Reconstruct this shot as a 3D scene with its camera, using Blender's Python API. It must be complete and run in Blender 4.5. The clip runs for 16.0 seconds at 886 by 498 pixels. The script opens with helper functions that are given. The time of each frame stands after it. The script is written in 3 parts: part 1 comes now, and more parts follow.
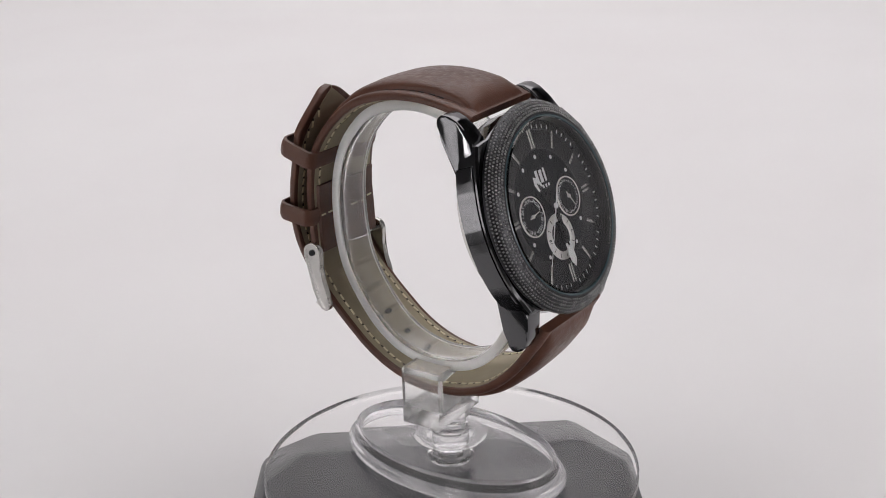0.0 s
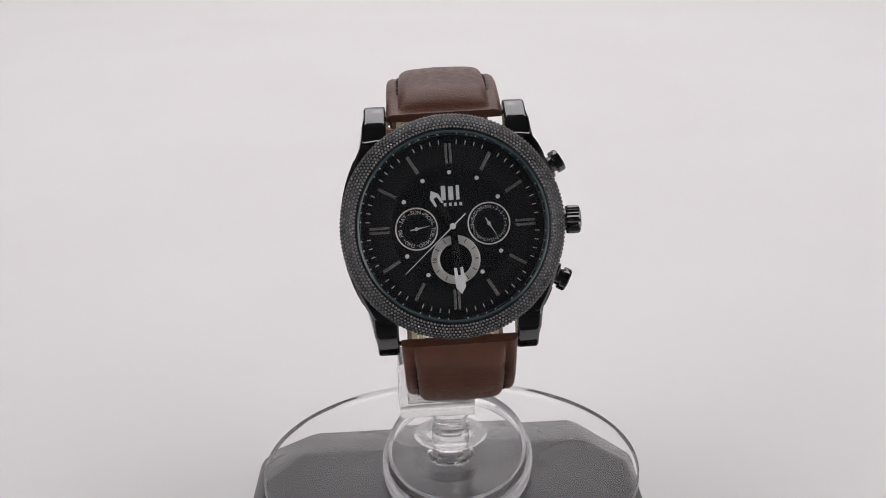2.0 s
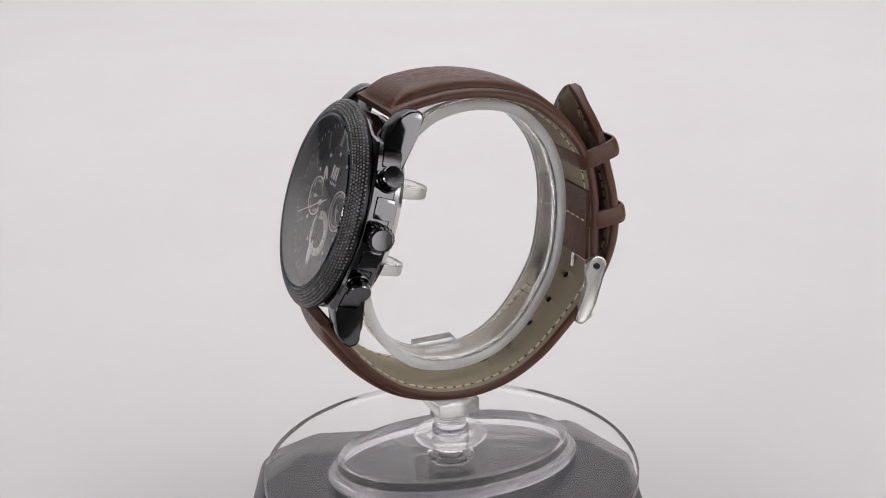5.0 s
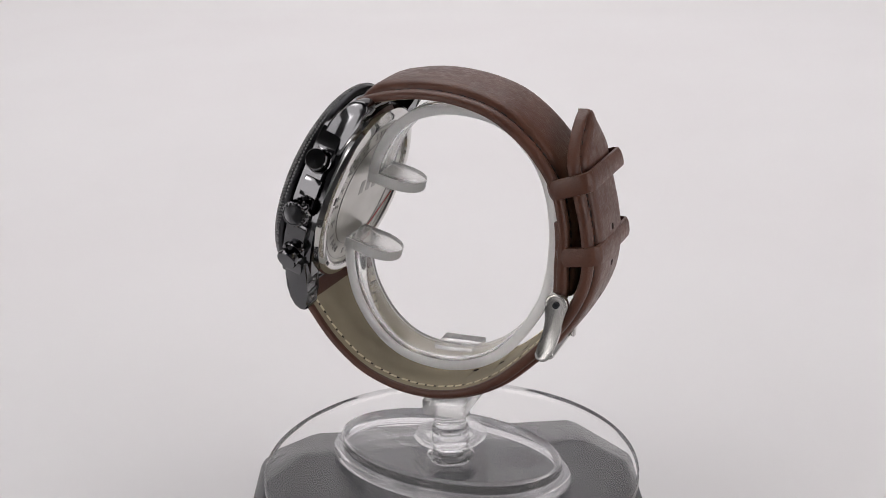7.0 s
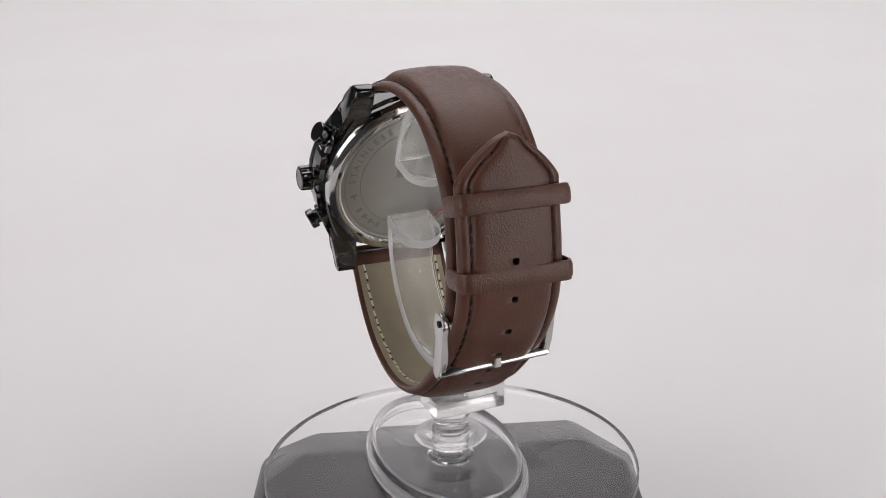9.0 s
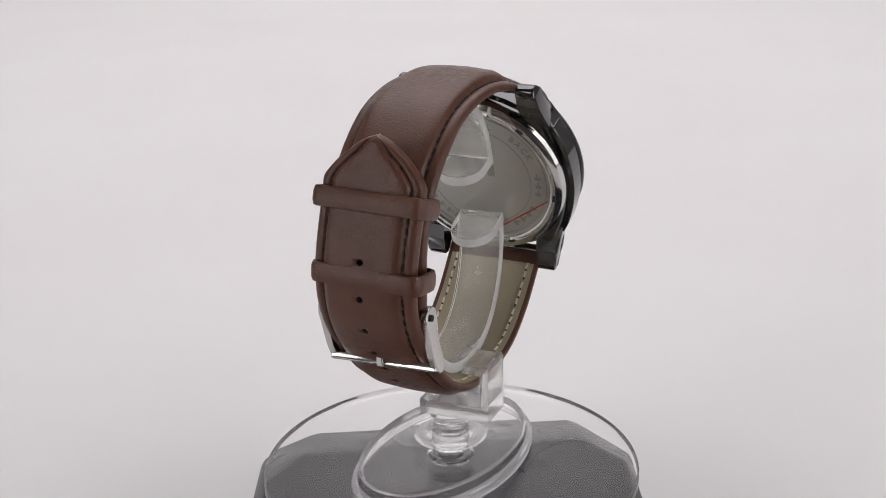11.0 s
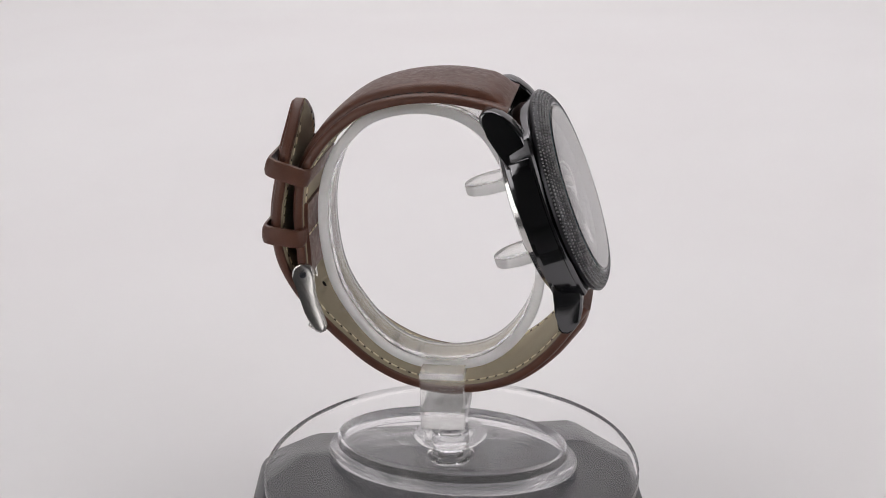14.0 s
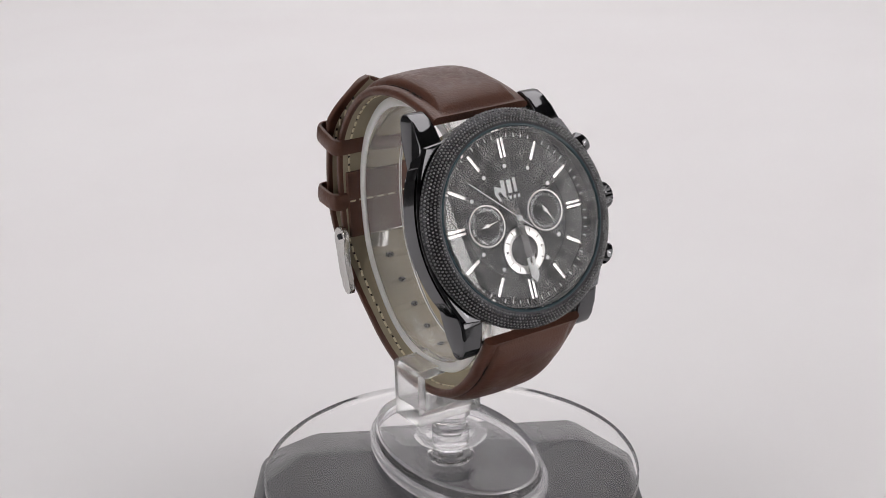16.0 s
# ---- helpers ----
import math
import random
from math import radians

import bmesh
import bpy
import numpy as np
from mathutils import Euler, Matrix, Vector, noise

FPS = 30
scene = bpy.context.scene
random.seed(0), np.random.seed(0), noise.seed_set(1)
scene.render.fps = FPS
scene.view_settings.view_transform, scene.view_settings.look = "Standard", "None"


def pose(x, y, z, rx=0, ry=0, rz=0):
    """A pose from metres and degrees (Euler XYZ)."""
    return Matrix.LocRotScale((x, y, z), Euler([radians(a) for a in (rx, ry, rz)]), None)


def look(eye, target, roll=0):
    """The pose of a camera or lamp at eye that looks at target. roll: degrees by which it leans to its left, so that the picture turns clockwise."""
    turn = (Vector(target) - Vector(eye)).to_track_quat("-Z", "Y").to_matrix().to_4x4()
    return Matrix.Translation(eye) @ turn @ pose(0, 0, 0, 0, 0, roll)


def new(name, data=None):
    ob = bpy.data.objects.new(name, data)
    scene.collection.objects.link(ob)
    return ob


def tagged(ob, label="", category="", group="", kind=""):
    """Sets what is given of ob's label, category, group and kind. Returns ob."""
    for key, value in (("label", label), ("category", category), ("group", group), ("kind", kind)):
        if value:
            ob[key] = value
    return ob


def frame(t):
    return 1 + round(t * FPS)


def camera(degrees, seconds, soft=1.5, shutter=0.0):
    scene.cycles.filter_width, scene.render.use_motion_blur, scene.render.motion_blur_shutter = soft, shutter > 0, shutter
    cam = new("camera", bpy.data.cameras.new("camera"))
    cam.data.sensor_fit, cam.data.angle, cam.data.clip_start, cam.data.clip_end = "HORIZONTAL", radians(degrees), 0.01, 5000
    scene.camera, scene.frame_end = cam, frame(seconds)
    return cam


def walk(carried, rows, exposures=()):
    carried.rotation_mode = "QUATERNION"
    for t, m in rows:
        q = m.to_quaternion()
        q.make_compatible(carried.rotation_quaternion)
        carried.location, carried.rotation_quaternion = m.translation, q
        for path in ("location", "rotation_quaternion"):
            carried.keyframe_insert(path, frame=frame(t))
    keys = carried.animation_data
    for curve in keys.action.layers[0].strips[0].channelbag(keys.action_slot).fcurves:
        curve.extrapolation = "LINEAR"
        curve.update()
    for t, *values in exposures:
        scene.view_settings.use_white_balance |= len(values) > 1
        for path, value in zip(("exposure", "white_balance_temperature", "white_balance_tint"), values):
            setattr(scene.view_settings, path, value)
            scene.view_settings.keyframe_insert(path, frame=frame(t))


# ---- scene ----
# Lengths in the builders below are millimetres; MM turns them into metres.
MM = 0.001
LIFT = 30.0            # height of the turning frame's zero over the table, mm
# turn of the watch about the platter's axis every half second, degrees; the motor runs unevenly
TURNS = (54.7, 42.02, 29.06, 15.9, 3.0, -9.32, -21.57, -34.0, -45.62, -57.05, -68.93, -80.73, -92.14, -102.82, -112.9, -123.65, -134.72,
         -146.04, -157.89, -169.66, -181.33, -193.11, -205.2, -217.81, -230.95, -244.06, -256.56, -268.22, -279.73, -291.88, -304.28, -316.12, -327.56)

# ---- camera ----
cam = camera(36.63, 16.0, soft=0.8)
EYE = (0.0, -0.28, 0.1835)
AIM = (-0.00227202 + EYE[0], 0.94190657 + EYE[1], -0.33586732 + EYE[2])
walk(cam, [(0.0, look(EYE, AIM, -1.44)), (16.0, look(EYE, AIM, -1.44))], exposures=[(0.0, 0.03), (16.0, 0.03)])

# ---- world: the dim room's air ----
world = bpy.data.worlds.new("room_air")
scene.world = world
world.use_nodes = True
world.node_tree.nodes["Background"].inputs[0].default_value = (0.9, 0.9, 1.0, 1)
world.node_tree.nodes["Background"].inputs[1].default_value = 0.02


# ---- materials ----
def material(name, base, rough=0.5, metal=0.0, **more):
    """A principled material; more: other inputs by name with _ for a space."""
    m = bpy.data.materials.new(name)
    m.use_nodes = True
    p = m.node_tree.nodes["Principled BSDF"]
    p.inputs["Base Color"].default_value = (*base, 1)
    p.inputs["Roughness"].default_value = rough
    p.inputs["Metallic"].default_value = metal
    for key, value in more.items():
        p.inputs[key.replace("_", " ")].default_value = value
    return m


def grain(m, scale, strength, distance=0.0001, kind="noise", detail=4.0):
    """Fine relief from object coordinates (metres)."""
    nt = m.node_tree
    p = nt.nodes["Principled BSDF"]
    co = nt.nodes.new("ShaderNodeTexCoord")
    if kind == "cells":
        tx = nt.nodes.new("ShaderNodeTexVoronoi")
        tx.feature = "SMOOTH_F1"
        out = tx.outputs["Distance"]
    else:
        tx = nt.nodes.new("ShaderNodeTexNoise")
        tx.inputs["Detail"].default_value = detail
        out = tx.outputs["Fac"]
    tx.inputs["Scale"].default_value = scale
    nt.links.new(co.outputs["Object"], tx.inputs["Vector"])
    bump = nt.nodes.new("ShaderNodeBump")
    bump.inputs["Strength"].default_value = strength
    bump.inputs["Distance"].default_value = distance
    nt.links.new(out, bump.inputs["Height"])
    old = p.inputs["Normal"].links
    if old:
        nt.links.new(old[0].from_socket, bump.inputs["Normal"])
    nt.links.new(bump.outputs["Normal"], p.inputs["Normal"])
    return m


def mottle(m, a, b, scale, socket="Base Color", detail=5.0, low=0.35, high=0.65):
    """Colour or roughness that wanders between a and b."""
    nt = m.node_tree
    p = nt.nodes["Principled BSDF"]
    co = nt.nodes.new("ShaderNodeTexCoord")
    tx = nt.nodes.new("ShaderNodeTexNoise")
    tx.inputs["Scale"].default_value = scale
    tx.inputs["Detail"].default_value = detail
    nt.links.new(co.outputs["Object"], tx.inputs["Vector"])
    if socket == "Base Color":
        ramp = nt.nodes.new("ShaderNodeValToRGB")
        ramp.color_ramp.elements[0].position, ramp.color_ramp.elements[0].color = low, (*a, 1)
        ramp.color_ramp.elements[1].position, ramp.color_ramp.elements[1].color = high, (*b, 1)
        nt.links.new(tx.outputs["Fac"], ramp.inputs["Fac"])
        nt.links.new(ramp.outputs["Color"], p.inputs[socket])
    else:
        span = nt.nodes.new("ShaderNodeMapRange")
        span.inputs["From Min"].default_value, span.inputs["From Max"].default_value = low, high
        span.inputs["To Min"].default_value, span.inputs["To Max"].default_value = a, b
        nt.links.new(tx.outputs["Fac"], span.inputs["Value"])
        nt.links.new(span.outputs["Result"], p.inputs[socket])
    return m


PAPER = mottle(grain(material("white_paper", (0.8, 0.79, 0.795), 0.85), 900, 0.15), (0.80, 0.785, 0.79), (0.82, 0.81, 0.815), 6)
WALL = grain(material("grey_room_paint", (0.34, 0.34, 0.345), 0.8), 25, 0.1, 0.001)
CARD = mottle(grain(material("grey_card", (0.42, 0.42, 0.425), 0.8), 300, 0.1), (0.36, 0.36, 0.365), (0.48, 0.475, 0.48), 7)
TABLE_TOP = grain(material("dark_table_top", (0.05, 0.05, 0.052), 0.5), 300, 0.1)
LEATHER = material("brown_leather", (0.13, 0.06, 0.043), 0.38, Specular_IOR_Level=0.36)
mottle(LEATHER, (0.086, 0.035, 0.022), (0.11, 0.046, 0.029), 120)
mottle(LEATHER, 0.3, 0.46, 700, "Roughness")
grain(LEATHER, 2700, 0.55, 0.00014, "cells")
grain(LEATHER, 500, 0.09, 0.00025)
LEATHER_EDGE = mottle(grain(material("leather_edge", (0.11, 0.05, 0.037), 0.55), 900, 0.3), (0.10, 0.045, 0.034), (0.13, 0.06, 0.045), 200)
LINING = mottle(grain(material("beige_lining", (0.34, 0.29, 0.2), 0.75), 1300, 0.35), (0.31, 0.265, 0.185), (0.37, 0.32, 0.225), 90)
# dark thread whose colour also holds the groove's own shadow
THREAD_SHADED = grain(material("dark_shaded_thread", (0.014, 0.007, 0.005), 0.7), 3000, 0.4)
THREAD_CREAM = grain(material("cream_thread", (0.72, 0.65, 0.47), 0.7), 3000, 0.4)
# walls of the punched holes, and the painted shade of the needle holes
HOLE = material("hole_edge_and_shade", (0.02, 0.012, 0.01), 0.8)
GUN = grain(mottle(material("black_plating", (0.13, 0.13, 0.135), 0.1, 1.0), 0.07, 0.13, 500, "Roughness"), 180, 0.03, 0.0003)
GUN_SATIN = mottle(material("black_plating_satin", (0.042, 0.042, 0.045), 0.34, 1.0), 0.3, 0.4, 400, "Roughness")
KNURL = mottle(material("knurled_plating", (0.17, 0.17, 0.172), 0.2, 1.0), 0.2, 0.34, 600, "Roughness")
CHROME = mottle(material("polished_steel", (0.66, 0.65, 0.63), 0.1, 1.0), 0.06, 0.14, 500, "Roughness")
BUCKLE_STEEL = grain(material("buckle_steel", (0.56, 0.55, 0.53), 0.24, 1.0), 200, 0.03, 0.0003)
STEEL = grain(mottle(material("back_steel", (0.52, 0.51, 0.48), 0.34, 1.0), 0.28, 0.42, 160, "Roughness"), 900, 0.03)
DIAL = material("black_dial", (0.005, 0.0055, 0.007), 0.42, Specular_IOR_Level=0.12)
DIAL_RING = grain(material("black_index_ring", (0.009, 0.0095, 0.011), 0.32, Specular_IOR_Level=0.2), 2500, 0.01)
INDEX = material("silvered_index", (0.72, 0.71, 0.69), 0.2, 1.0)
PRINT = material("white_print", (0.78, 0.79, 0.8), 0.5)
SILVER = material("silvered_ring", (0.8, 0.79, 0.77), 0.36, 1.0)
HAND_BLACK = material("black_hand", (0.006, 0.006, 0.007), 0.25)
RED = material("red_line", (0.55, 0.04, 0.03), 0.5)
ENGRAVE = material("engraving", (0.36, 0.355, 0.335), 0.45, 1.0)
CRYSTAL = material("mineral_glass", (1, 1, 1), 0.0, IOR=1.5, Transmission_Weight=1.0)
TEAL_GLASS = material("glass_edge", (0.05, 0.075, 0.085), 0.12, 0.0, IOR=1.5)
ACRYLIC = material("clear_acrylic", (0.985, 0.985, 0.985), 0.0, IOR=1.27, Transmission_Weight=1.0)
RIM_CLEAR = grain(material("bright_acrylic_rim", (0.95, 0.945, 0.965), 0.08, IOR=1.4, Transmission_Weight=0.86), 300, 0.1)
PLATE_EDGE = material("clear_plate_edge", (0.96, 0.96, 0.965), 0.12, IOR=1.22, Transmission_Weight=0.92)
FROST = grain(material("frosted_acrylic", (0.87, 0.87, 0.86), 0.45, IOR=1.49, Transmission_Weight=0.7), 900, 0.15)
CLOUDY = grain(material("cloudy_acrylic", (0.95, 0.95, 0.945), 0.2, IOR=1.4, Transmission_Weight=0.94), 900, 0.08)
COLUMN_CLEAR = material("clear_moulded_plastic", (0.97, 0.97, 0.975), 0.05, IOR=1.25, Transmission_Weight=0.95)
HAZY = grain(material("hazy_acrylic", (0.95, 0.95, 0.94), 0.11, IOR=1.3, Transmission_Weight=0.91), 900, 0.04)
MILKY = grain(material("milky_acrylic", (0.95, 0.95, 0.94), 0.25, IOR=1.22, Transmission_Weight=0.9), 900, 0.06)
BASE = grain(material("dark_grey_plastic", (0.02, 0.021, 0.024), 0.32, Specular_IOR_Level=0.1), 60, 0.02, 0.0005)
# cloudy, lifted colour stands in for soft reflections on the foot
mottle(BASE, (0.022, 0.023, 0.028), (0.045, 0.046, 0.052), 45)
mottle(BASE, 0.22, 0.42, 35, "Roughness")
BASE_DARK = grain(material("black_plastic", (0.02, 0.02, 0.021), 0.35), 800, 0.1)


# ---- mesh helpers ----
def mesh_of(bm, name, mats, smooth=True, angle=35):
    """A mesh in metres from a bmesh in millimetres; sharp where faces meet at more than the angle."""
    bmesh.ops.recalc_face_normals(bm, faces=bm.faces[:])
    bmesh.ops.scale(bm, vec=(MM, MM, MM), verts=bm.verts[:])
    for f in bm.faces:
        f.smooth = smooth
    for e in bm.edges:
        if len(e.link_faces) == 2:
            e.smooth = e.calc_face_angle(0.0) < radians(angle)
    me = bpy.data.meshes.new(name)
    bm.to_mesh(me)
    bm.free()
    for m in mats if isinstance(mats, (list, tuple)) else [mats]:
        me.materials.append(m)
    return me


def part(name, bm, mats, parent, label="", smooth=True, angle=35):
    ob = new(name, mesh_of(bm, name, mats, smooth, angle))
    ob.parent = parent
    if label:
        ob["label"] = label
    if (mats[0] if isinstance(mats, list) else mats) in (ACRYLIC, FROST, HAZY, CLOUDY, CRYSTAL, COLUMN_CLEAR, MILKY):
        ob.visible_shadow = False
    return ob


def lathe(profile, n=96, squash=1.0, closed=True):
    """Turns (radius, height) round z; closed: the profile runs back to its start or ends on the axis."""
    bm = bmesh.new()
    rings = []
    for r, z in profile:
        if r < 1e-6:
            rings.append([bm.verts.new((0, 0, z))])
        else:
            rings.append([bm.verts.new((r * math.cos(2 * math.pi * i / n), squash * r * math.sin(2 * math.pi * i / n), z)) for i in range(n)])
    pairs = list(zip(rings, rings[1:]))
    if closed and len(rings[0]) > 1 and len(rings[-1]) > 1:
        pairs.append((rings[-1], rings[0]))
    for a, b in pairs:
        for i in range(n):
            j = (i + 1) % n
            if len(a) == 1 and len(b) > 1:
                bm.faces.new((a[0], b[j], b[i]))
            elif len(b) == 1 and len(a) > 1:
                bm.faces.new((a[i], a[j], b[0]))
            elif len(a) > 1:
                bm.faces.new((a[i], a[j], b[j], b[i]))
    return bm


def prism(outline, z0, z1, bevel=0.0, segments=2):
    """An outline in x, y raised from z0 to z1, with rounded edges."""
    bm = bmesh.new()
    lo = [bm.verts.new((x, y, z0)) for x, y in outline]
    hi = [bm.verts.new((x, y, z1)) for x, y in outline]
    n = len(outline)
    bm.faces.new(lo[::-1])
    bm.faces.new(hi)
    for i in range(n):
        j = (i + 1) % n
        bm.faces.new((lo[i], lo[j], hi[j], hi[i]))
    if bevel:
        bmesh.ops.bevel(bm, geom=bm.edges[:], offset=bevel, segments=segments, profile=0.6, affect="EDGES", clamp_overlap=True)
    return bm


def box(x0, x1, y0, y1, z0, z1, bevel=0.0, segments=2):
    return prism([(x0, y0), (x1, y0), (x1, y1), (x0, y1)], z0, z1, bevel, segments)


def join(*bms):
    """One bmesh out of several."""
    out = bmesh.new()
    for b in bms:
        me = bpy.data.meshes.new("tmp")
        b.to_mesh(me)
        out.from_mesh(me)
        bpy.data.meshes.remove(me)
        b.free()
    return out


def moved(bm, m):
    bmesh.ops.transform(bm, matrix=m, verts=bm.verts[:])
    return bm


def spline(points, step=0.6, ends=None):
    """A smooth line through (y, z) points, at even steps; gives (y, z, along)."""
    p = [Vector((a, b)) for a, b in points]
    p = [2 * p[0] - p[1]] + p + [2 * p[-1] - p[-2]]
    fine = []
    for i in range(1, len(p) - 2):
        for k in range(24):
            t = k / 24
            a, b, c, d = p[i - 1], p[i], p[i + 1], p[i + 2]
            fine.append(0.5 * (2 * b + (c - a) * t + (2 * a - 5 * b + 4 * c - d) * t * t + (3 * b - a - 3 * c + d) * t ** 3))
    fine.append(p[-2])
    run = [0.0]
    for a, b in zip(fine, fine[1:]):
        run.append(run[-1] + (b - a).length)
    n = max(2, round(run[-1] / step))
    ys = np.interp(np.linspace(0, run[-1], n + 1), run, [v[0] for v in fine])
    zs = np.interp(np.linspace(0, run[-1], n + 1), run, [v[1] for v in fine])
    return [(float(y), float(z), run[-1] * i / n) for i, (y, z) in enumerate(zip(ys, zs))]


def normals(line, side):
    """The line's outward normals in y, z; side +1 or -1."""
    out = []
    for i in range(len(line)):
        a, b = line[max(0, i - 1)], line[min(len(line) - 1, i + 1)]
        d = Vector((b[0] - a[0], b[1] - a[1])).normalized()
        out.append(Vector((-d[1], d[0])) * side)
    return out


def lettering(text, size, depth=0.03):
    """Built-in letters as a flat, slightly raised bmesh, centred (mm)."""
    cu = bpy.data.curves.new("letters", "FONT")
    cu.body, cu.size, cu.align_x, cu.align_y, cu.extrude = text, size, "CENTER", "CENTER", depth / 2
    cu.resolution_u = 2
    ob = bpy.data.objects.new("letters", cu)
    scene.collection.objects.link(ob)
    me = bpy.data.meshes.new_from_object(ob.evaluated_get(bpy.context.evaluated_depsgraph_get()))
    bm = bmesh.new()
    bm.from_mesh(me)
    bpy.data.objects.remove(ob)
    bpy.data.curves.remove(cu)
    bpy.data.meshes.remove(me)
    return bm


def cut(ob, cutters):
    """Takes the cutters' bodies (bmesh, mm) out of ob."""
    bm = join(*cutters)
    tool = new("cutter", mesh_of(bm, "cutter", HOLE))
    md = ob.modifiers.new("holes", "BOOLEAN")
    md.operation, md.object, md.solver, md.material_mode = "DIFFERENCE", tool, "EXACT", "TRANSFER"
    bpy.context.view_layer.update()
    me = bpy.data.meshes.new_from_object(ob.evaluated_get(bpy.context.evaluated_depsgraph_get()))
    ob.modifiers.clear()
    ob.data = me
    bpy.data.objects.remove(tool)


# ---- the large structure: paper sweep and room ----
def paper_sweep():
    """White paper that lies on the table and curves up behind."""
    prof = [(-0.1, 0.0), (0.2, 0.0), (0.5, 0.0), (0.85, 0.0)]
    prof += [(0.85 + 0.4 * math.sin(a), 0.4 - 0.4 * math.cos(a)) for a in np.linspace(0.1, math.pi / 2, 14)]
    prof += [(1.25, 1.5)]
    bm = bmesh.new()
    rows = [[bm.verts.new((x, y, z)) for x in np.linspace(-0.95, 0.95, 12)] for y, z in prof]
    for a, b in zip(rows, rows[1:]):
        for i in range(11):
            bm.faces.new((a[i], a[i + 1], b[i + 1], b[i]))
    bmesh.ops.scale(bm, vec=(1000, 1000, 1000), verts=bm.verts[:])
    ob = new("backdrop", mesh_of(bm, "backdrop", PAPER, angle=60))
    md = ob.modifiers.new("thick", "SOLIDIFY")
    md.thickness, md.offset = 0.002, -1
    return tagged(ob, "white seamless paper sweep behind the stand", "backdrop", kind="structure")


def room():
    """Plain grey walls, floor and ceiling that close the place."""
    for name, b in (("floor", (-2200, 2200, -2600, 1600, -800, -760)), ("ceiling", (-2200, 2200, -2600, 1600, 1900, 1940)),
                    ("wall_north", (-2200, 2200, 1600, 1640, -760, 1900)), ("wall_south", (-2200, 2200, -2640, -2600, -760, 1900)),
                    ("wall_west", (-2240, -2200, -2600, 1600, -760, 1900)), ("wall_east", (2200, 2240, -2600, 1600, -760, 1900))):
        tagged(new(name, mesh_of(box(*b), name, WALL, False)), "plain grey studio room " + name.split("_")[0], name.split("_")[0], kind="structure")
    tagged(new("table", mesh_of(join(*[box(x - 25, x + 25, y - 25, y + 25, -760, -40, 2) for x in (-910, 910) for y in (-110, 1240)], box(-965, 965, -150, 1280, -40, -2.2, 3)), "table", TABLE_TOP)), "dark grey table under the white paper", "table")


def glow(name, strength, colour, hot=0.0, crumple=0.0, core_at=(0.0, 0.0), reach=0.2):
    """A lit diffuser cloth: brighter at its middle by hot, uneven by crumple."""
    m = bpy.data.materials.new(name)
    m.use_nodes = True
    nt = m.node_tree
    nt.nodes.remove(nt.nodes["Principled BSDF"])
    em = nt.nodes.new("ShaderNodeEmission")
    em.inputs["Color"].default_value = (*colour, 1)
    co = nt.nodes.new("ShaderNodeTexCoord")
    nz = nt.nodes.new("ShaderNodeTexNoise")
    nz.inputs["Scale"].default_value, nz.inputs["Detail"].default_value = 100, 1.0
    nt.links.new(co.outputs["Object"], nz.inputs["Vector"])
    ripple = nt.nodes.new("ShaderNodeMapRange")
    ripple.inputs["From Min"].default_value, ripple.inputs["From Max"].default_value = 0.36, 0.64
    ripple.inputs["To Min"].default_value, ripple.inputs["To Max"].default_value = 1 - crumple, 1 + crumple
    nt.links.new(nz.outputs["Fac"], ripple.inputs["Value"])
    ln = nt.nodes.new("ShaderNodeVectorMath")
    ln.operation = "LENGTH"
    off = nt.nodes.new("ShaderNodeVectorMath")
    off.operation = "SUBTRACT"
    off.inputs[1].default_value = (*core_at, 0)
    nt.links.new(co.outputs["Object"], off.inputs[0])
    nt.links.new(off.outputs["Vector"], ln.inputs[0])
    core = nt.nodes.new("ShaderNodeMapRange")
    core.interpolation_type = "SMOOTHSTEP"
    core.inputs["From Min"].default_value, core.inputs["From Max"].default_value = 0.0, reach
    core.inputs["To Min"].default_value, core.inputs["To Max"].default_value = 1 + hot, 1
    nt.links.new(ln.outputs["Value"], core.inputs["Value"])
    mul = nt.nodes.new("ShaderNodeMath")
    mul.operation = "MULTIPLY"
    nt.links.new(ripple.outputs["Result"], mul.inputs[0])
    nt.links.new(core.outputs["Result"], mul.inputs[1])
    mul2 = nt.nodes.new("ShaderNodeMath")
    mul2.operation = "MULTIPLY"
    mul2.inputs[1].default_value = strength
    nt.links.new(mul.outputs[0], mul2.inputs[0])
    nt.links.new(mul2.outputs[0], em.inputs["Strength"])
    nt.links.new(em.outputs[0], nt.nodes["Material Output"].inputs["Surface"])
    return m


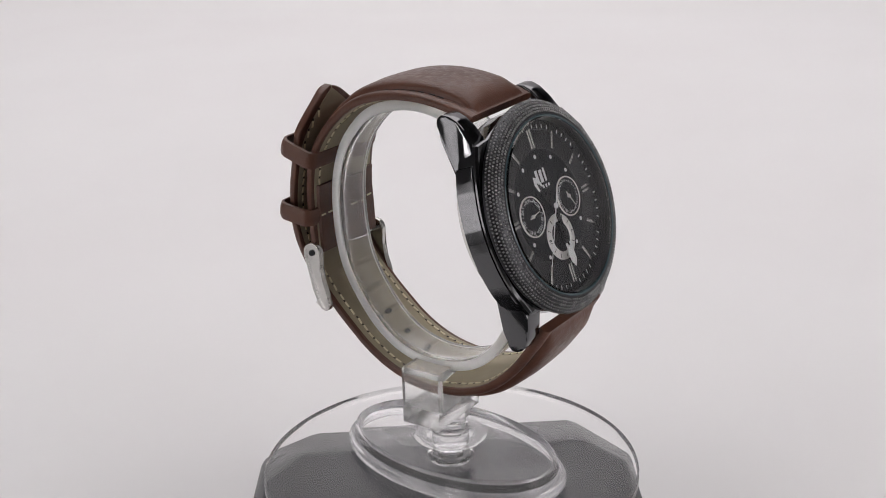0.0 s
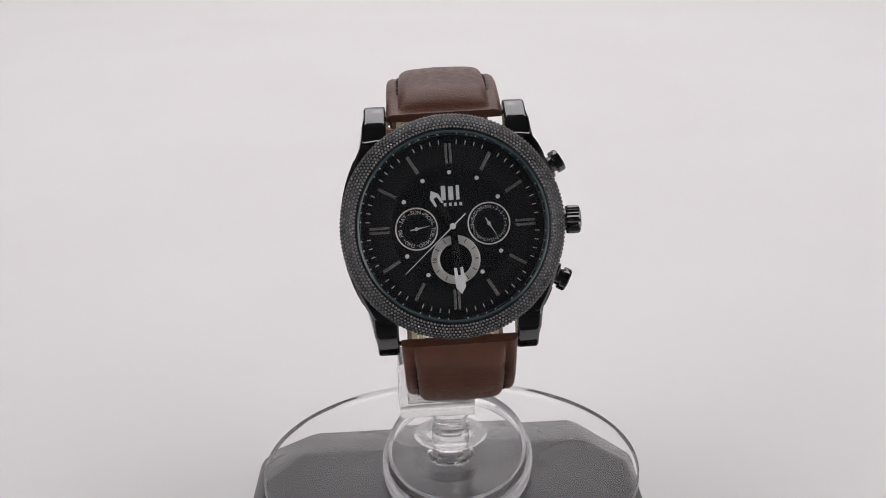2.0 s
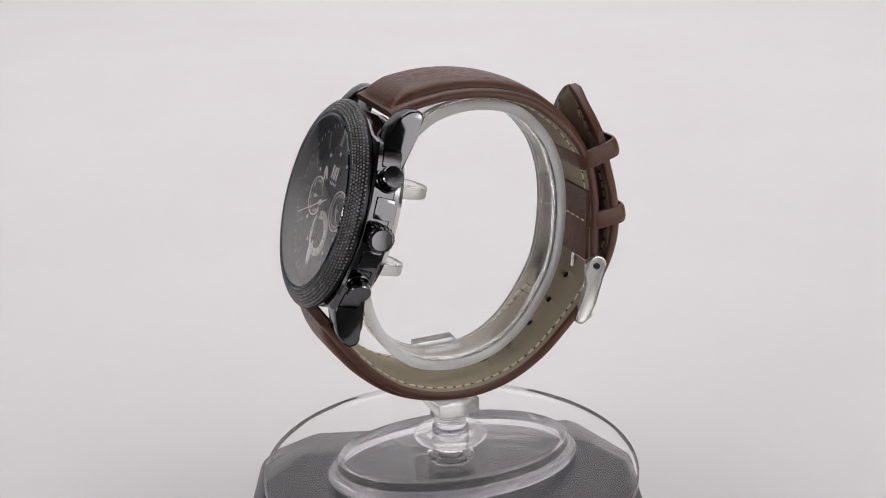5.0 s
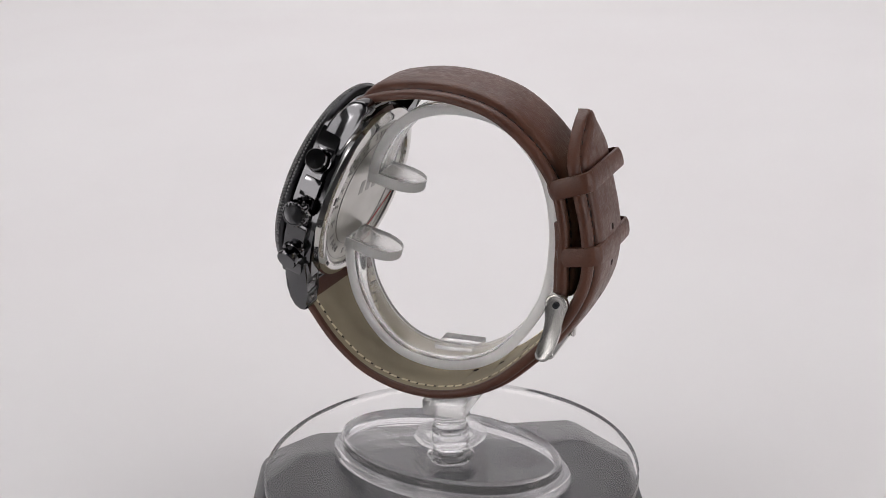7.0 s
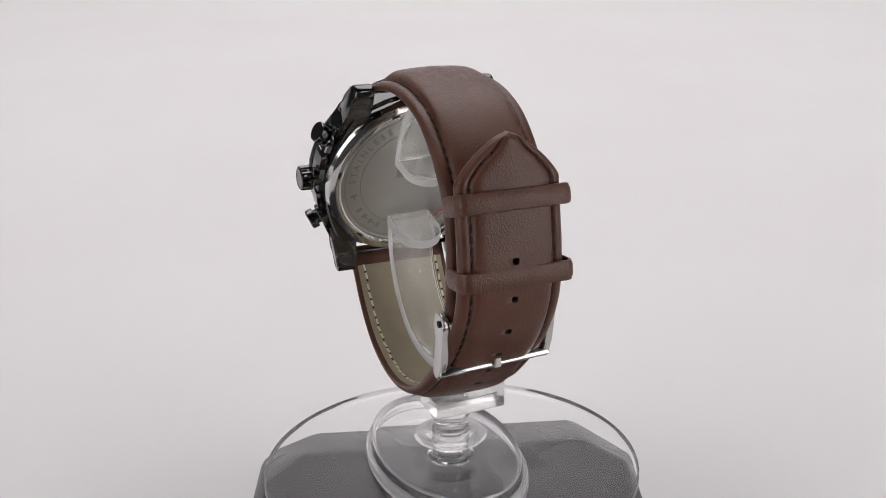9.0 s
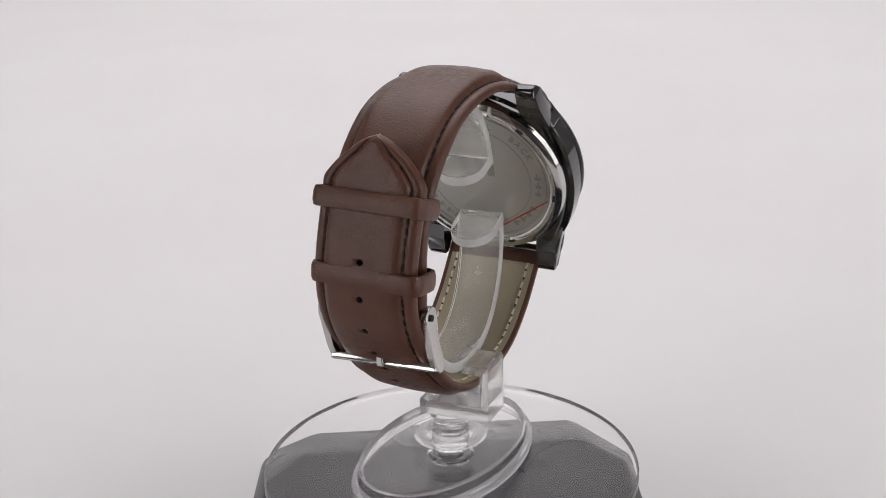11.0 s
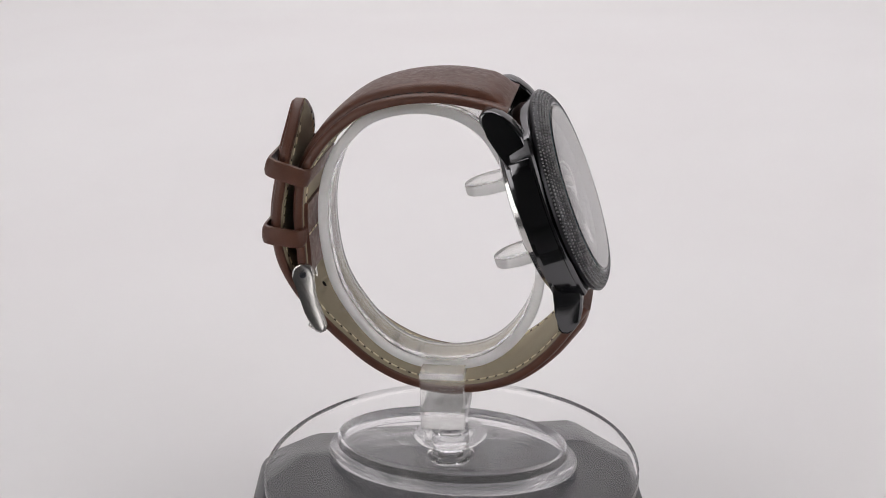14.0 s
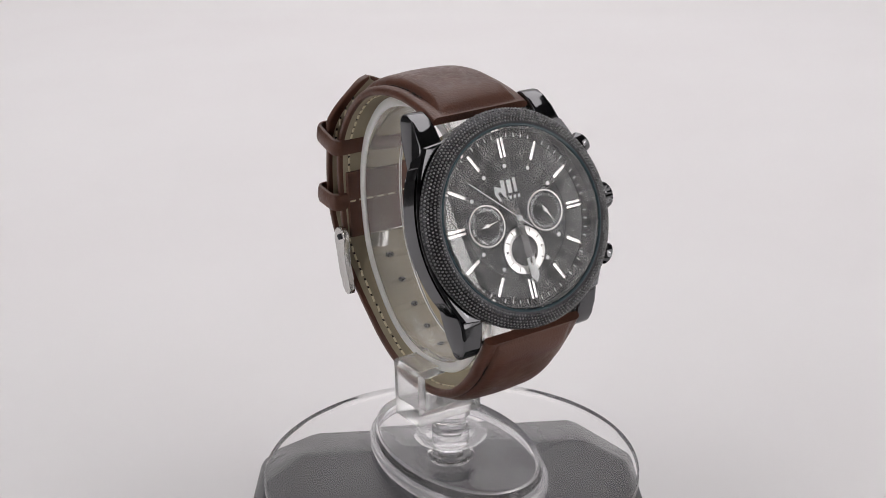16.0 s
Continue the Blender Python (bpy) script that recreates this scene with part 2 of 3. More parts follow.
def softbox(eye, target, w, h, mat, label):
    """A lamp with a lit cloth front in a black housing, looking at target (metres; w, h in mm)."""
    top = new("softbox")
    top.matrix_basis = look(eye, target)
    tagged(top, label, "studio lamp", "studio lamps")
    cloth = box(-w / 2 + 6, w / 2 - 6, -h / 2 + 6, h / 2 - 6, -2, 0, 0.5)
    part("diffuser", cloth, mat, top, "lit white diffuser cloth")
    rim = bmesh.new()
    ring = []
    for k, z in ((1.0, 4), (1.0, -4), (0.35, 90)):
        ring.append([rim.verts.new((x * k * w / 2, y * k * h / 2, -z if z < 0 else z)) for x, y in ((-1, -1), (1, -1), (1, 1), (-1, 1))])
    for a, b in zip(ring, ring[1:]):
        for i in range(4):
            rim.faces.new((a[i], a[(i + 1) % 4], b[(i + 1) % 4], b[i]))
    rim.faces.new(ring[-1])
    part("housing", rim, BASE_DARK, top, "black fabric housing", False)
    # a pole from the room's floor, or down from its ceiling
    back = top.matrix_basis @ Vector((0, 0, 0.085))
    z0, z1 = (-0.76, back.z) if back.z < 0.8 else (back.z, 1.9)
    pole = part("pole", lathe([(0, z0 * 1000), (12, z0 * 1000), (12, z1 * 1000), (0, z1 * 1000)], 24), BASE_DARK, top, "black metal pole")
    pole.matrix_basis = top.matrix_basis.inverted() @ Matrix.Translation((back.x, back.y, 0))
    return top


def reflector(eye, target, w, h):
    """A grey card board on a pole, unseen and added to throw light back (metres; w, h in mm)."""
    top = new("added_reflector_board")
    top.matrix_basis = look(eye, target)
    tagged(top, "unseen light grey board on a black pole, added for the dial to mirror", "reflector")
    part("board", box(-w / 2, w / 2, -h / 2, h / 2, 0, 5, 1), CARD, top)
    back = top.matrix_basis @ Vector((0, 0, 0.018))
    pole = part("pole", lathe([(0, -760), (12, -760), (12, back.z * 1000), (0, back.z * 1000)], 24), BASE_DARK, top, "black metal pole")
    pole.matrix_basis = top.matrix_basis.inverted() @ Matrix.Translation((back.x, back.y, 0))
    return top


def around(az, el, dist, centre=(0.0, -0.028, 0.098)):
    """A place seen from the dial at az degrees to the right of the lens, el degrees up."""
    a, e = radians(az), radians(el)
    return (centre[0] + dist * math.cos(e) * math.sin(a), centre[1] - dist * math.cos(e) * math.cos(a), centre[2] + dist * math.sin(e))


paper_sweep()
room()
DIALMID = (0.0, -0.028, 0.098)
GLOW_KEY = glow("lit_cloth_key", 2.25, (1.0, 0.96, 0.96), 4.6, 0.06, (0.125, 0.155), 0.13)
# side and left: added glow in place of light thrown by crumpled panels
GLOW_SIDE = glow("glowing_panel_side", 1.25, (1.0, 0.96, 0.965), 0.0, 0.6)
GLOW_LEFT = glow("glowing_panel_left", 2.1, (1.0, 0.96, 0.965), 0.0, 0.65)
GLOW_KEY_LEFT = glow("lit_cloth_key_left", 2.4, (1.0, 0.96, 0.96), 6.0, 0.06, (-0.085, 0.2), 0.12)
GLOW_TOP = glow("lit_cloth_top", 2.43, (1.0, 0.96, 0.968), 0.4, 0.08)
softbox(around(49.9, 4, 0.85), DIALMID, 385, 960, GLOW_KEY, "studio softbox with a lit white diffuser cloth")
softbox(around(-45, 4, 0.85), DIALMID, 235, 960, GLOW_KEY_LEFT, "studio softbox with a lit white diffuser cloth")
# these two are known only from the dial's mottled reflection; their glow is added
softbox(around(77.7, 4, 0.88), DIALMID, 470, 960, GLOW_SIDE, "dim glowing panel standing in for a mirrored crumpled reflector")
softbox(around(-73.5, 4, 0.88), DIALMID, 260, 960, GLOW_LEFT, "dim glowing panel standing in for a mirrored crumpled reflector")
# unseen board added so that the watch glass mirrors a grey veil
reflector(around(112, 4, 1.26), DIALMID, 900, 960)
# unseen overhead lamp, added to brighten the sweep and the stand from above
softbox((0.0, 0.68, 1.3), (0.0, 0.66, 0.0), 1500, 1500, GLOW_TOP, "unseen large overhead softbox, added to light the paper sweep")


# ---- turntable ----
def turntable():
    """A dark eight-sided foot that carries a clear round platter."""
    top = new("turntable")
    tagged(top, "motor turntable with clear round platter and dark grey foot", "turntable")
    top.matrix_basis = pose(0, 0, LIFT * MM)
    low = [(-49.5, -26), (-36, -46), (34, -46), (47, -26), (46.5, 28), (33, 48.5), (-36.5, 44), (-49.5, 32.5)]
    high = [(-45, -12), (-36, -24), (33, -24), (43, -12), (43, 11.3), (33.6, 23.7), (-36.9, 18.8), (-44.8, 5.7)]
    foot = bmesh.new()
    rings = [[foot.verts.new((x, y, z)) for x, y in o] for o, z in ((low, -30), (low, -15.0), (high, -8.0))]
    for a, b in zip(rings, rings[1:]):
        for i in range(8):
            foot.faces.new((a[i], a[(i + 1) % 8], b[(i + 1) % 8], b[i]))
    foot.faces.new(rings[0][::-1])
    foot.faces.new(rings[-1])
    bmesh.ops.bevel(foot, geom=foot.edges[:], offset=1.3, segments=3, profile=0.5, affect="EDGES", clamp_overlap=True)
    part("foot", foot, BASE, top, "dark grey glossy plastic foot with sloping facets")
    part("hub", lathe([(0, -8.2), (9, -8.2), (9, -2.0), (0, -2.0)], 48), ACRYLIC, top)
    plate = lathe([(0, 0.65), (43.3, 0.65), (43.35, 0.65), (43.7, 0.5), (43.85, 0.15), (43.85, 0.1), (43.85, -1.4), (43.85, -1.45), (43.7, -1.75), (43.35, -1.85), (43.3, -1.85), (0, -1.85)], 160)
    for f in plate.faces:
        c = f.calc_center_median()
        f.material_index = 1 if math.hypot(c.x, c.y) > 43.4 else 0
    disc = part("platter", plate, [ACRYLIC, PLATE_EDGE], top, "clear acrylic disc")
    return top, disc


# ---- display stand ----
RING = [(-22.3, 55.0), (-22.3, 48.5), (-20.4, 40.6), (-15.8, 33.2), (-9.2, 28.3), (0.0, 26.5), (8.5, 27.9), (15.4, 32.0), (21.1, 38.7), (25.5, 47.0),
        (27.3, 57.0), (27.1, 67.0), (24.6, 75.6), (20.0, 82.0), (14.9, 85.8), (8.5, 87.6), (2.0, 87.8), (-5.0, 86.0), (-10.6, 81.8), (-14.2, 76.2), (-15.9, 71.6)]


RING_X = -0.1


def display_stand():
    """A clear C-shaped band with two tongues, on a bracket, a column and an oval foot."""
    top = new("watch_stand")
    tagged(top, "clear acrylic watch stand with C-shaped band and oval foot", "display stand")
    wide, thick = 5.2, 2.3
    line = spline(RING, 1.2)
    out = normals(line, -1)
    bm = bmesh.new()
    rows = []
    for (y, z, _), n in zip(line, out):
        sec = []
        for x, d in ((-wide, 0.3), (-wide + 0.3, 0), (wide - 0.3, 0), (wide, 0.3), (wide, thick - 0.3), (wide - 0.3, thick), (-wide + 0.3, thick), (-wide, thick - 0.3)):
            sec.append(bm.verts.new((x + RING_X, y - n[0] * d, z - n[1] * d)))
        rows.append(sec)
    for a, b in zip(rows, rows[1:]):
        for i in range(8):
            f = bm.faces.new((a[i], a[(i + 1) % 8], b[(i + 1) % 8], b[i]))
            f.material_index = 1 if i in (2, 3, 4, 6, 7, 0) else 0
    bm.faces.new(rows[0])
    bm.faces.new(rows[-1][::-1])
    part("band", bm, [HAZY, FROST], top, "clear band with frosted edges", angle=50)
    for (ya, za), (yb, zb) in (((-22.0, 56.0), (-10.6, 52.4)), ((-15.7, 71.9), (-4.4, 69.0))):
        length = math.hypot(yb - ya, zb - za)
        shape = [(-wide, 0), (wide, 0), (wide, length - wide)]
        shape += [(wide * math.cos(a), length - wide + wide * math.sin(a)) for a in np.linspace(0.15, math.pi - 0.15, 15)]
        shape += [(-wide, length - wide)]
        t = prism(shape, -2.4, 0, 0.35, 2)
        for f in t.faces:
            f.material_index = 0 if abs(f.normal.z) > 0.9 else 1
        tilt = math.atan2(zb - za, yb - ya)
        moved(t, Matrix.Translation((RING_X, ya, za)) @ Matrix.Rotation(tilt, 4, "X"))
        part("tongue", t, [MILKY, FROST], top, "frosted tongue with rounded end")
    # bracket round the strap's side
    brk = prism([(-11.6, 14.8), (5.4, 14.8), (5.4, 18.4), (-9.8, 18.4), (-9.8, 26.4), (-2.6, 26.4), (-2.6, 28.4), (-11.2, 28.4), (-11.6, 28.0)], -4.9, 4.9, 0.3, 2)
    for f in brk.faces:
        f.material_index = 0 if abs(f.normal.z) > 0.9 else 1
    moved(brk, Matrix(((1, 0, 0, 0), (0, 0, 1, 0.2), (0, 1, 0, 0), (0, 0, 0, 1))))
    part("bracket", brk, [CLOUDY, CLOUDY], top)
    part("column", lathe([(0, 14.78), (4.7, 14.78), (4.7, 13.4), (3.75, 12.9), (3.7, 10.6), (4.2, 10.2), (4.25, 6.6), (4.0, 6.2), (4.0, 4.9), (0, 4.9)], 48), COLUMN_CLEAR, top, "clear round column", angle=25)
    # added ring that shapes the refracted lobes of light beside the column
    part("refraction_collar", lathe([(4.27, 9.6), (5.4, 9.5), (7.2, 9.0), (8.4, 8.2), (8.6, 7.9), (8.4, 7.8), (7.1, 8.5), (5.6, 8.8), (4.27, 8.8)], 64), COLUMN_CLEAR, top, "thin clear collar standing in for bright refracted lobes", angle=50)
    part("socket", lathe([(3.0, 2.6), (5.0, 2.6), (5.6, 1.8), (4.9, 0.8), (3.0, 0.8)], 48), ACRYLIC, top, "clear ring under the column")
    oval = [(0, 4.8), (25.4, 4.8), (25.5, 4.8), (26.0, 5.8), (26.5, 6.1), (27.0, 5.8), (27.4, 4.2), (27.6, 3.1), (27.8, 2.9), (28.8, 2.8), (29.2, 2.6), (29.4, 2.2),
            (29.4, 1.2), (29.2, 0.9), (28.8, 0.67), (26.9, 0.67), (26.8, 0.67), (25.7, 2.8), (25.6, 2.8), (0, 2.8)]
    foot = lathe([(r * 1.014, z) for r, z in oval], 128, 0.59)
    moved(foot, Matrix.Rotation(radians(-6.8), 4, "Z") @ Matrix.Translation((1.5, 0.3, 0)) @ Matrix.Rotation(radians(90), 4, "Z"))
    for f in foot.faces:
        c = Matrix.Rotation(radians(6.8), 3, "Z") @ f.calc_center_median()
        f.material_index = 1 if math.hypot((c.x - 1.5) / 0.59, c.y - 0.3) > 25.86 else 0
    part("oval_foot", foot, [ACRYLIC, RIM_CLEAR], top, "clear stepped oval foot")
    return top


# ---- watch ----
TILT = 19.7
CENTRE = Vector((0.2, -27.25, 68.1))
FACE = Matrix(((1, 0, 0, CENTRE[0]), (0, math.sin(radians(TILT)), -math.cos(radians(TILT)), CENTRE[1]),
               (0, math.cos(radians(TILT)), math.sin(radians(TILT)), CENTRE[2]), (0, 0, 0, 1)))

# the dial lies a little way down under the bezel
DIAL_FACE = FACE @ Matrix.Translation((0, 0, -0.9))


def clock(angle, r, n=0.0):
    a = radians(angle)
    return Matrix.Translation((r * math.sin(a), r * math.cos(a), n)) @ Matrix.Rotation(-a, 4, "Z")


def on_face(bm, m=None):
    return moved(bm, FACE @ m if m else FACE)


def on_dial(bm, m=None):
    return moved(bm, DIAL_FACE @ m if m else DIAL_FACE)


def case(watch):
    """Middle case with shoulders and four lugs, bezel, back and crowns."""
    quarter = [(22.25 - y * y / 59.0, y) for y in np.linspace(1.2, 17.2, 11)] + [(17.0, 17.7), (16.7, 17.9), (13.0, 18.3), (8.0, 20.2), (4.0, 21.2)]
    out = quarter + [(-x, y) for x, y in quarter[::-1]]
    out = out + [(-x, -y) for x, y in out]
    bm = bmesh.new()
    rings = [[bm.verts.new((x * k, y * (1 - (1 - k) * 0.5), n)) for x, y in out] for k, n in ((0.92, -7.9), (0.94, -7.6), (0.945, -6.4), (0.99, -6.15), (1.0, -5.8), (1.0, -1.5), (0.975, -1.05), (0.93, -0.9))]
    for a, b in zip(rings, rings[1:]):
        for i in range(len(out)):
            j = (i + 1) % len(out)
            bm.faces.new((a[i], a[j], b[j], b[i]))
    for ring, n in ((rings[0], -7.6), (rings[-1], -2.7)):
        mid = bm.verts.new((0, 0, n))
        for i in range(len(out)):
            bm.faces.new((ring[i], ring[(i + 1) % len(out)], mid))
    sharp = [e for e in bm.edges if len(e.link_faces) == 2 and e.calc_face_angle(0.0) > radians(32)]
    bmesh.ops.bevel(bm, geom=sharp, offset=0.22, segments=2, profile=0.6, affect="EDGES", clamp_overlap=True)
    body = part("case", on_face(bm), GUN, watch, "gloss black plated steel case", angle=28)
    side = [(13.0, -1.6), (18.6, -2.2), (21.4, -3.3), (23.6, -4.7), (25.1, -6.3), (25.6, -7.9), (25.0, -9.3), (23.6, -9.7), (20.6, -8.4), (13.0, -7.3)]
    for sx in (-1, 1):
        for sy in (-1, 1):
            lug = prism(side, 0, 1, 0)
            for v in lug.verts:
                y, n, k = v.co.x, v.co.y, v.co.z
                outer = float(np.interp(y, (13.0, 18.6, 25.6), (18.8, 17.3, 16.3))) - (0.4 if n > -4.0 else 0)
                v.co = Vector((sx * (outer if k > 0.5 else 12.0), sy * y, n))
            bmesh.ops.bevel(lug, geom=lug.edges[:], offset=0.6, segments=3, profile=0.55, affect="EDGES", clamp_overlap=True)
            part("lug", on_face(lug), GUN, body, angle=40)
    # polished panels beside the crown and the pushers
    for sy in (-1, 1):
        for ya, yb in ((3.2, 7.6), (13.4, 17.0)):
            ys = np.linspace(ya, yb, 5)
            sh = [(22.6 - y * y / 59.0, sy * y) for y in ys] + [(20.6 - y * y / 59.0, sy * y) for y in ys[::-1]]
            part("flank_panel", on_face(prism(sh, -6.4, -2.5, 0.2, 2)), GUN, body)
    # long polished slab on the plain side, with a ledge at each end
    ys = np.linspace(-14.8, 14.4, 13)
    slab = [(-(22.5 - y * y / 59.0), y) for y in ys] + [(-(20.2 - y * y / 59.0), y) for y in ys[::-1]]
    part("flank_slab", on_face(prism(slab, -6.5, -2.1, 0.4, 3)), GUN, body, "long polished black flank")
    ring = lathe([(18.8, -0.9), (21.2, -1.0), (22.2, -0.8), (22.45, -0.2), (22.35, 0.5), (21.8, 1.15), (20.6, 1.95), (19.5, 2.4), (19.1, 2.4), (18.8, 2.1)], 192)
    bezel = part("bezel", on_face(ring), GUN_SATIN, watch, "black knurled bezel")
    # rows of small beads on the bezel's slope
    verts, faces = [], []
    for row, (r, n, tilt) in enumerate(((19.75, 2.31, 25), (20.38, 2.03, 30), (20.98, 1.69, 34), (21.55, 1.27, 42), (22.02, 0.83, 55), (22.36, 0.2, 80))):
        for i in range(176):
            a = 2 * math.pi * (i + 0.5 * (row % 2)) / 176
            m = Matrix.Rotation(a, 4, "Z") @ Matrix.Translation((r, 0, n)) @ Matrix.Rotation(radians(tilt), 4, "Y")
            base = len(verts)
            for rad, h in ((0.33, -0.05), (0.21, 0.15)):
                for k in range(6):
                    verts.append(m @ Vector((rad * math.cos(k * math.pi / 3), rad * math.sin(k * math.pi / 3), h)))
            verts.append(m @ Vector((0, 0, 0.22)))
            for k in range(6):
                j = (k + 1) % 6
                faces.append((base + k, base + j, base + 6 + j, base + 6 + k))
                faces.append((base + 6 + k, base + 6 + j, base + 12))
    me = bpy.data.meshes.new("knurling")
    me.from_pydata([FACE @ v * MM for v in verts], [], faces)
    me.materials.append(KNURL)
    me.polygons.foreach_set("use_smooth", [True] * len(me.polygons))
    kn = new("knurling", me)
    kn.parent = bezel
    tagged(kn, "rows of small black beads", kind="stuff")
    part("inner_ring", on_face(lathe([(18.4, 2.1), (19.05, 2.1), (19.05, 2.45), (18.85, 2.55), (18.6, 2.45)], 160)), TEAL_GLASS, bezel, "dark blue-green glass edge")
    # back
    back = part("case_back", on_face(lathe([(20.3, -7.3), (20.0, -8.0), (18.9, -8.6), (17.4, -8.75), (17.2, -8.55), (0, -8.6), (0, -7.3)], 128, closed=False)), STEEL, watch, "brushed steel case back with engraving")
    part("back_ring", on_face(lathe([(17.5, -8.6), (17.7, -9.2), (18.2, -9.4), (19.3, -9.3), (20.4, -8.8), (20.9, -7.6), (20.2, -7.3)], 128)), CHROME, back, "polished steel ring")
    for k in range(6):
        part("wrench_notch", on_face(box(-0.9, 0.9, -0.35, 0.35, -9.46, -9.0, 0.1), clock(60 * k + 20, 18.6)), BASE_DARK, back)
    # words and worn marks round the back, read from behind
    behind = FACE @ Matrix.Rotation(math.pi, 4, "Y")
    words = [moved(lettering(c, 2.3, 0.12), clock(-88 + 7.5 * k, 14.7, 8.62)) for k, c in enumerate("STAINLESS STEEL  BACK") if c != " "]
    words.append(lathe([(12.7, 8.56), (12.7, 8.66), (12.85, 8.66), (12.85, 8.56)], 96))
    words.append(lathe([(16.5, 8.56), (16.5, 8.66), (16.62, 8.66), (16.62, 8.56)], 96))
    part("engraving", moved(join(*words), behind), ENGRAVE, back, "engraved words and circles", False)
    rng = random.Random(4)
    letters = []
    for a in range(85, 262, 9):
        if rng.random() < 0.86:
            letters.append(moved(box(-0.4, 0.4, -0.7, 0.7, -8.66, -8.57), clock(-a, 14.6)))
            if rng.random() < 0.6:
                letters.append(moved(box(-0.2, 0.9, -0.15, 0.15, -8.66, -8.57), clock(2 - a, 14.6)))
    letters += [box(x - 0.9, x + 0.9, y - 1.6, y + 1.6, -8.65, -8.57) for y in (2.0,) for x in (-3.2, 0.0, 3.2)]
    part("engraved_bar", on_face(join(*letters)), ENGRAVE, back, "worn engraved marks")
    red = box(-8.0, 8.0, -0.14, 0.14, -8.72, -8.6)
    part("red_stripe", on_face(red, Matrix.Translation((-10.0, -9.5, 0)) @ Matrix.Rotation(radians(-36), 4, "Z")), RED, back, "thin red line on the back's film")
    # crown and pushers on the 3 o'clock side
    def turned(profile, angle, r, name, label, flutes=0):
        b = lathe(profile, 48 if not flutes else 2 * flutes)
        if flutes:
            for v in b.verts:
                rr = math.hypot(v.co.x, v.co.y)
                if rr > 2.2 and 0.6 < v.co.z < 3.6:
                    i = round(math.atan2(v.co.y, v.co.x) / (math.pi / flutes))
                    s = 1.0 if i % 2 else 0.93
                    v.co.x, v.co.y = v.co.x * s, v.co.y * s
        a = radians(angle)
        m = Matrix.Translation((r * math.sin(a), r * math.cos(a), -4.1)) @ Matrix.Rotation(math.pi / 2 - a, 4, "Z") @ Matrix.Rotation(math.pi / 2, 4, "Y")
        return part(name, on_face(b, m), GUN, watch, label, angle=30)
    turned([(0, -2), (2.2, -2), (2.2, 0.5), (2.75, 0.6), (2.85, 1.0), (2.85, 3.0), (2.7, 3.3), (2.3, 3.5), (2.1, 3.4), (0, 3.35)], 90, 22.6, "crown", "fluted black crown", 22)
    for ang in (61.5, 118.5):
        turned([(0, -2.5), (2.6, -2.5), (2.6, 0.3), (2.4, 0.5), (1.7, 0.5), (1.7, 1.3), (2.25, 1.35), (2.35, 1.6), (2.35, 2.8), (2.15, 3.05), (0, 3.1)], ang, 22.9, "pusher", "round black pusher")


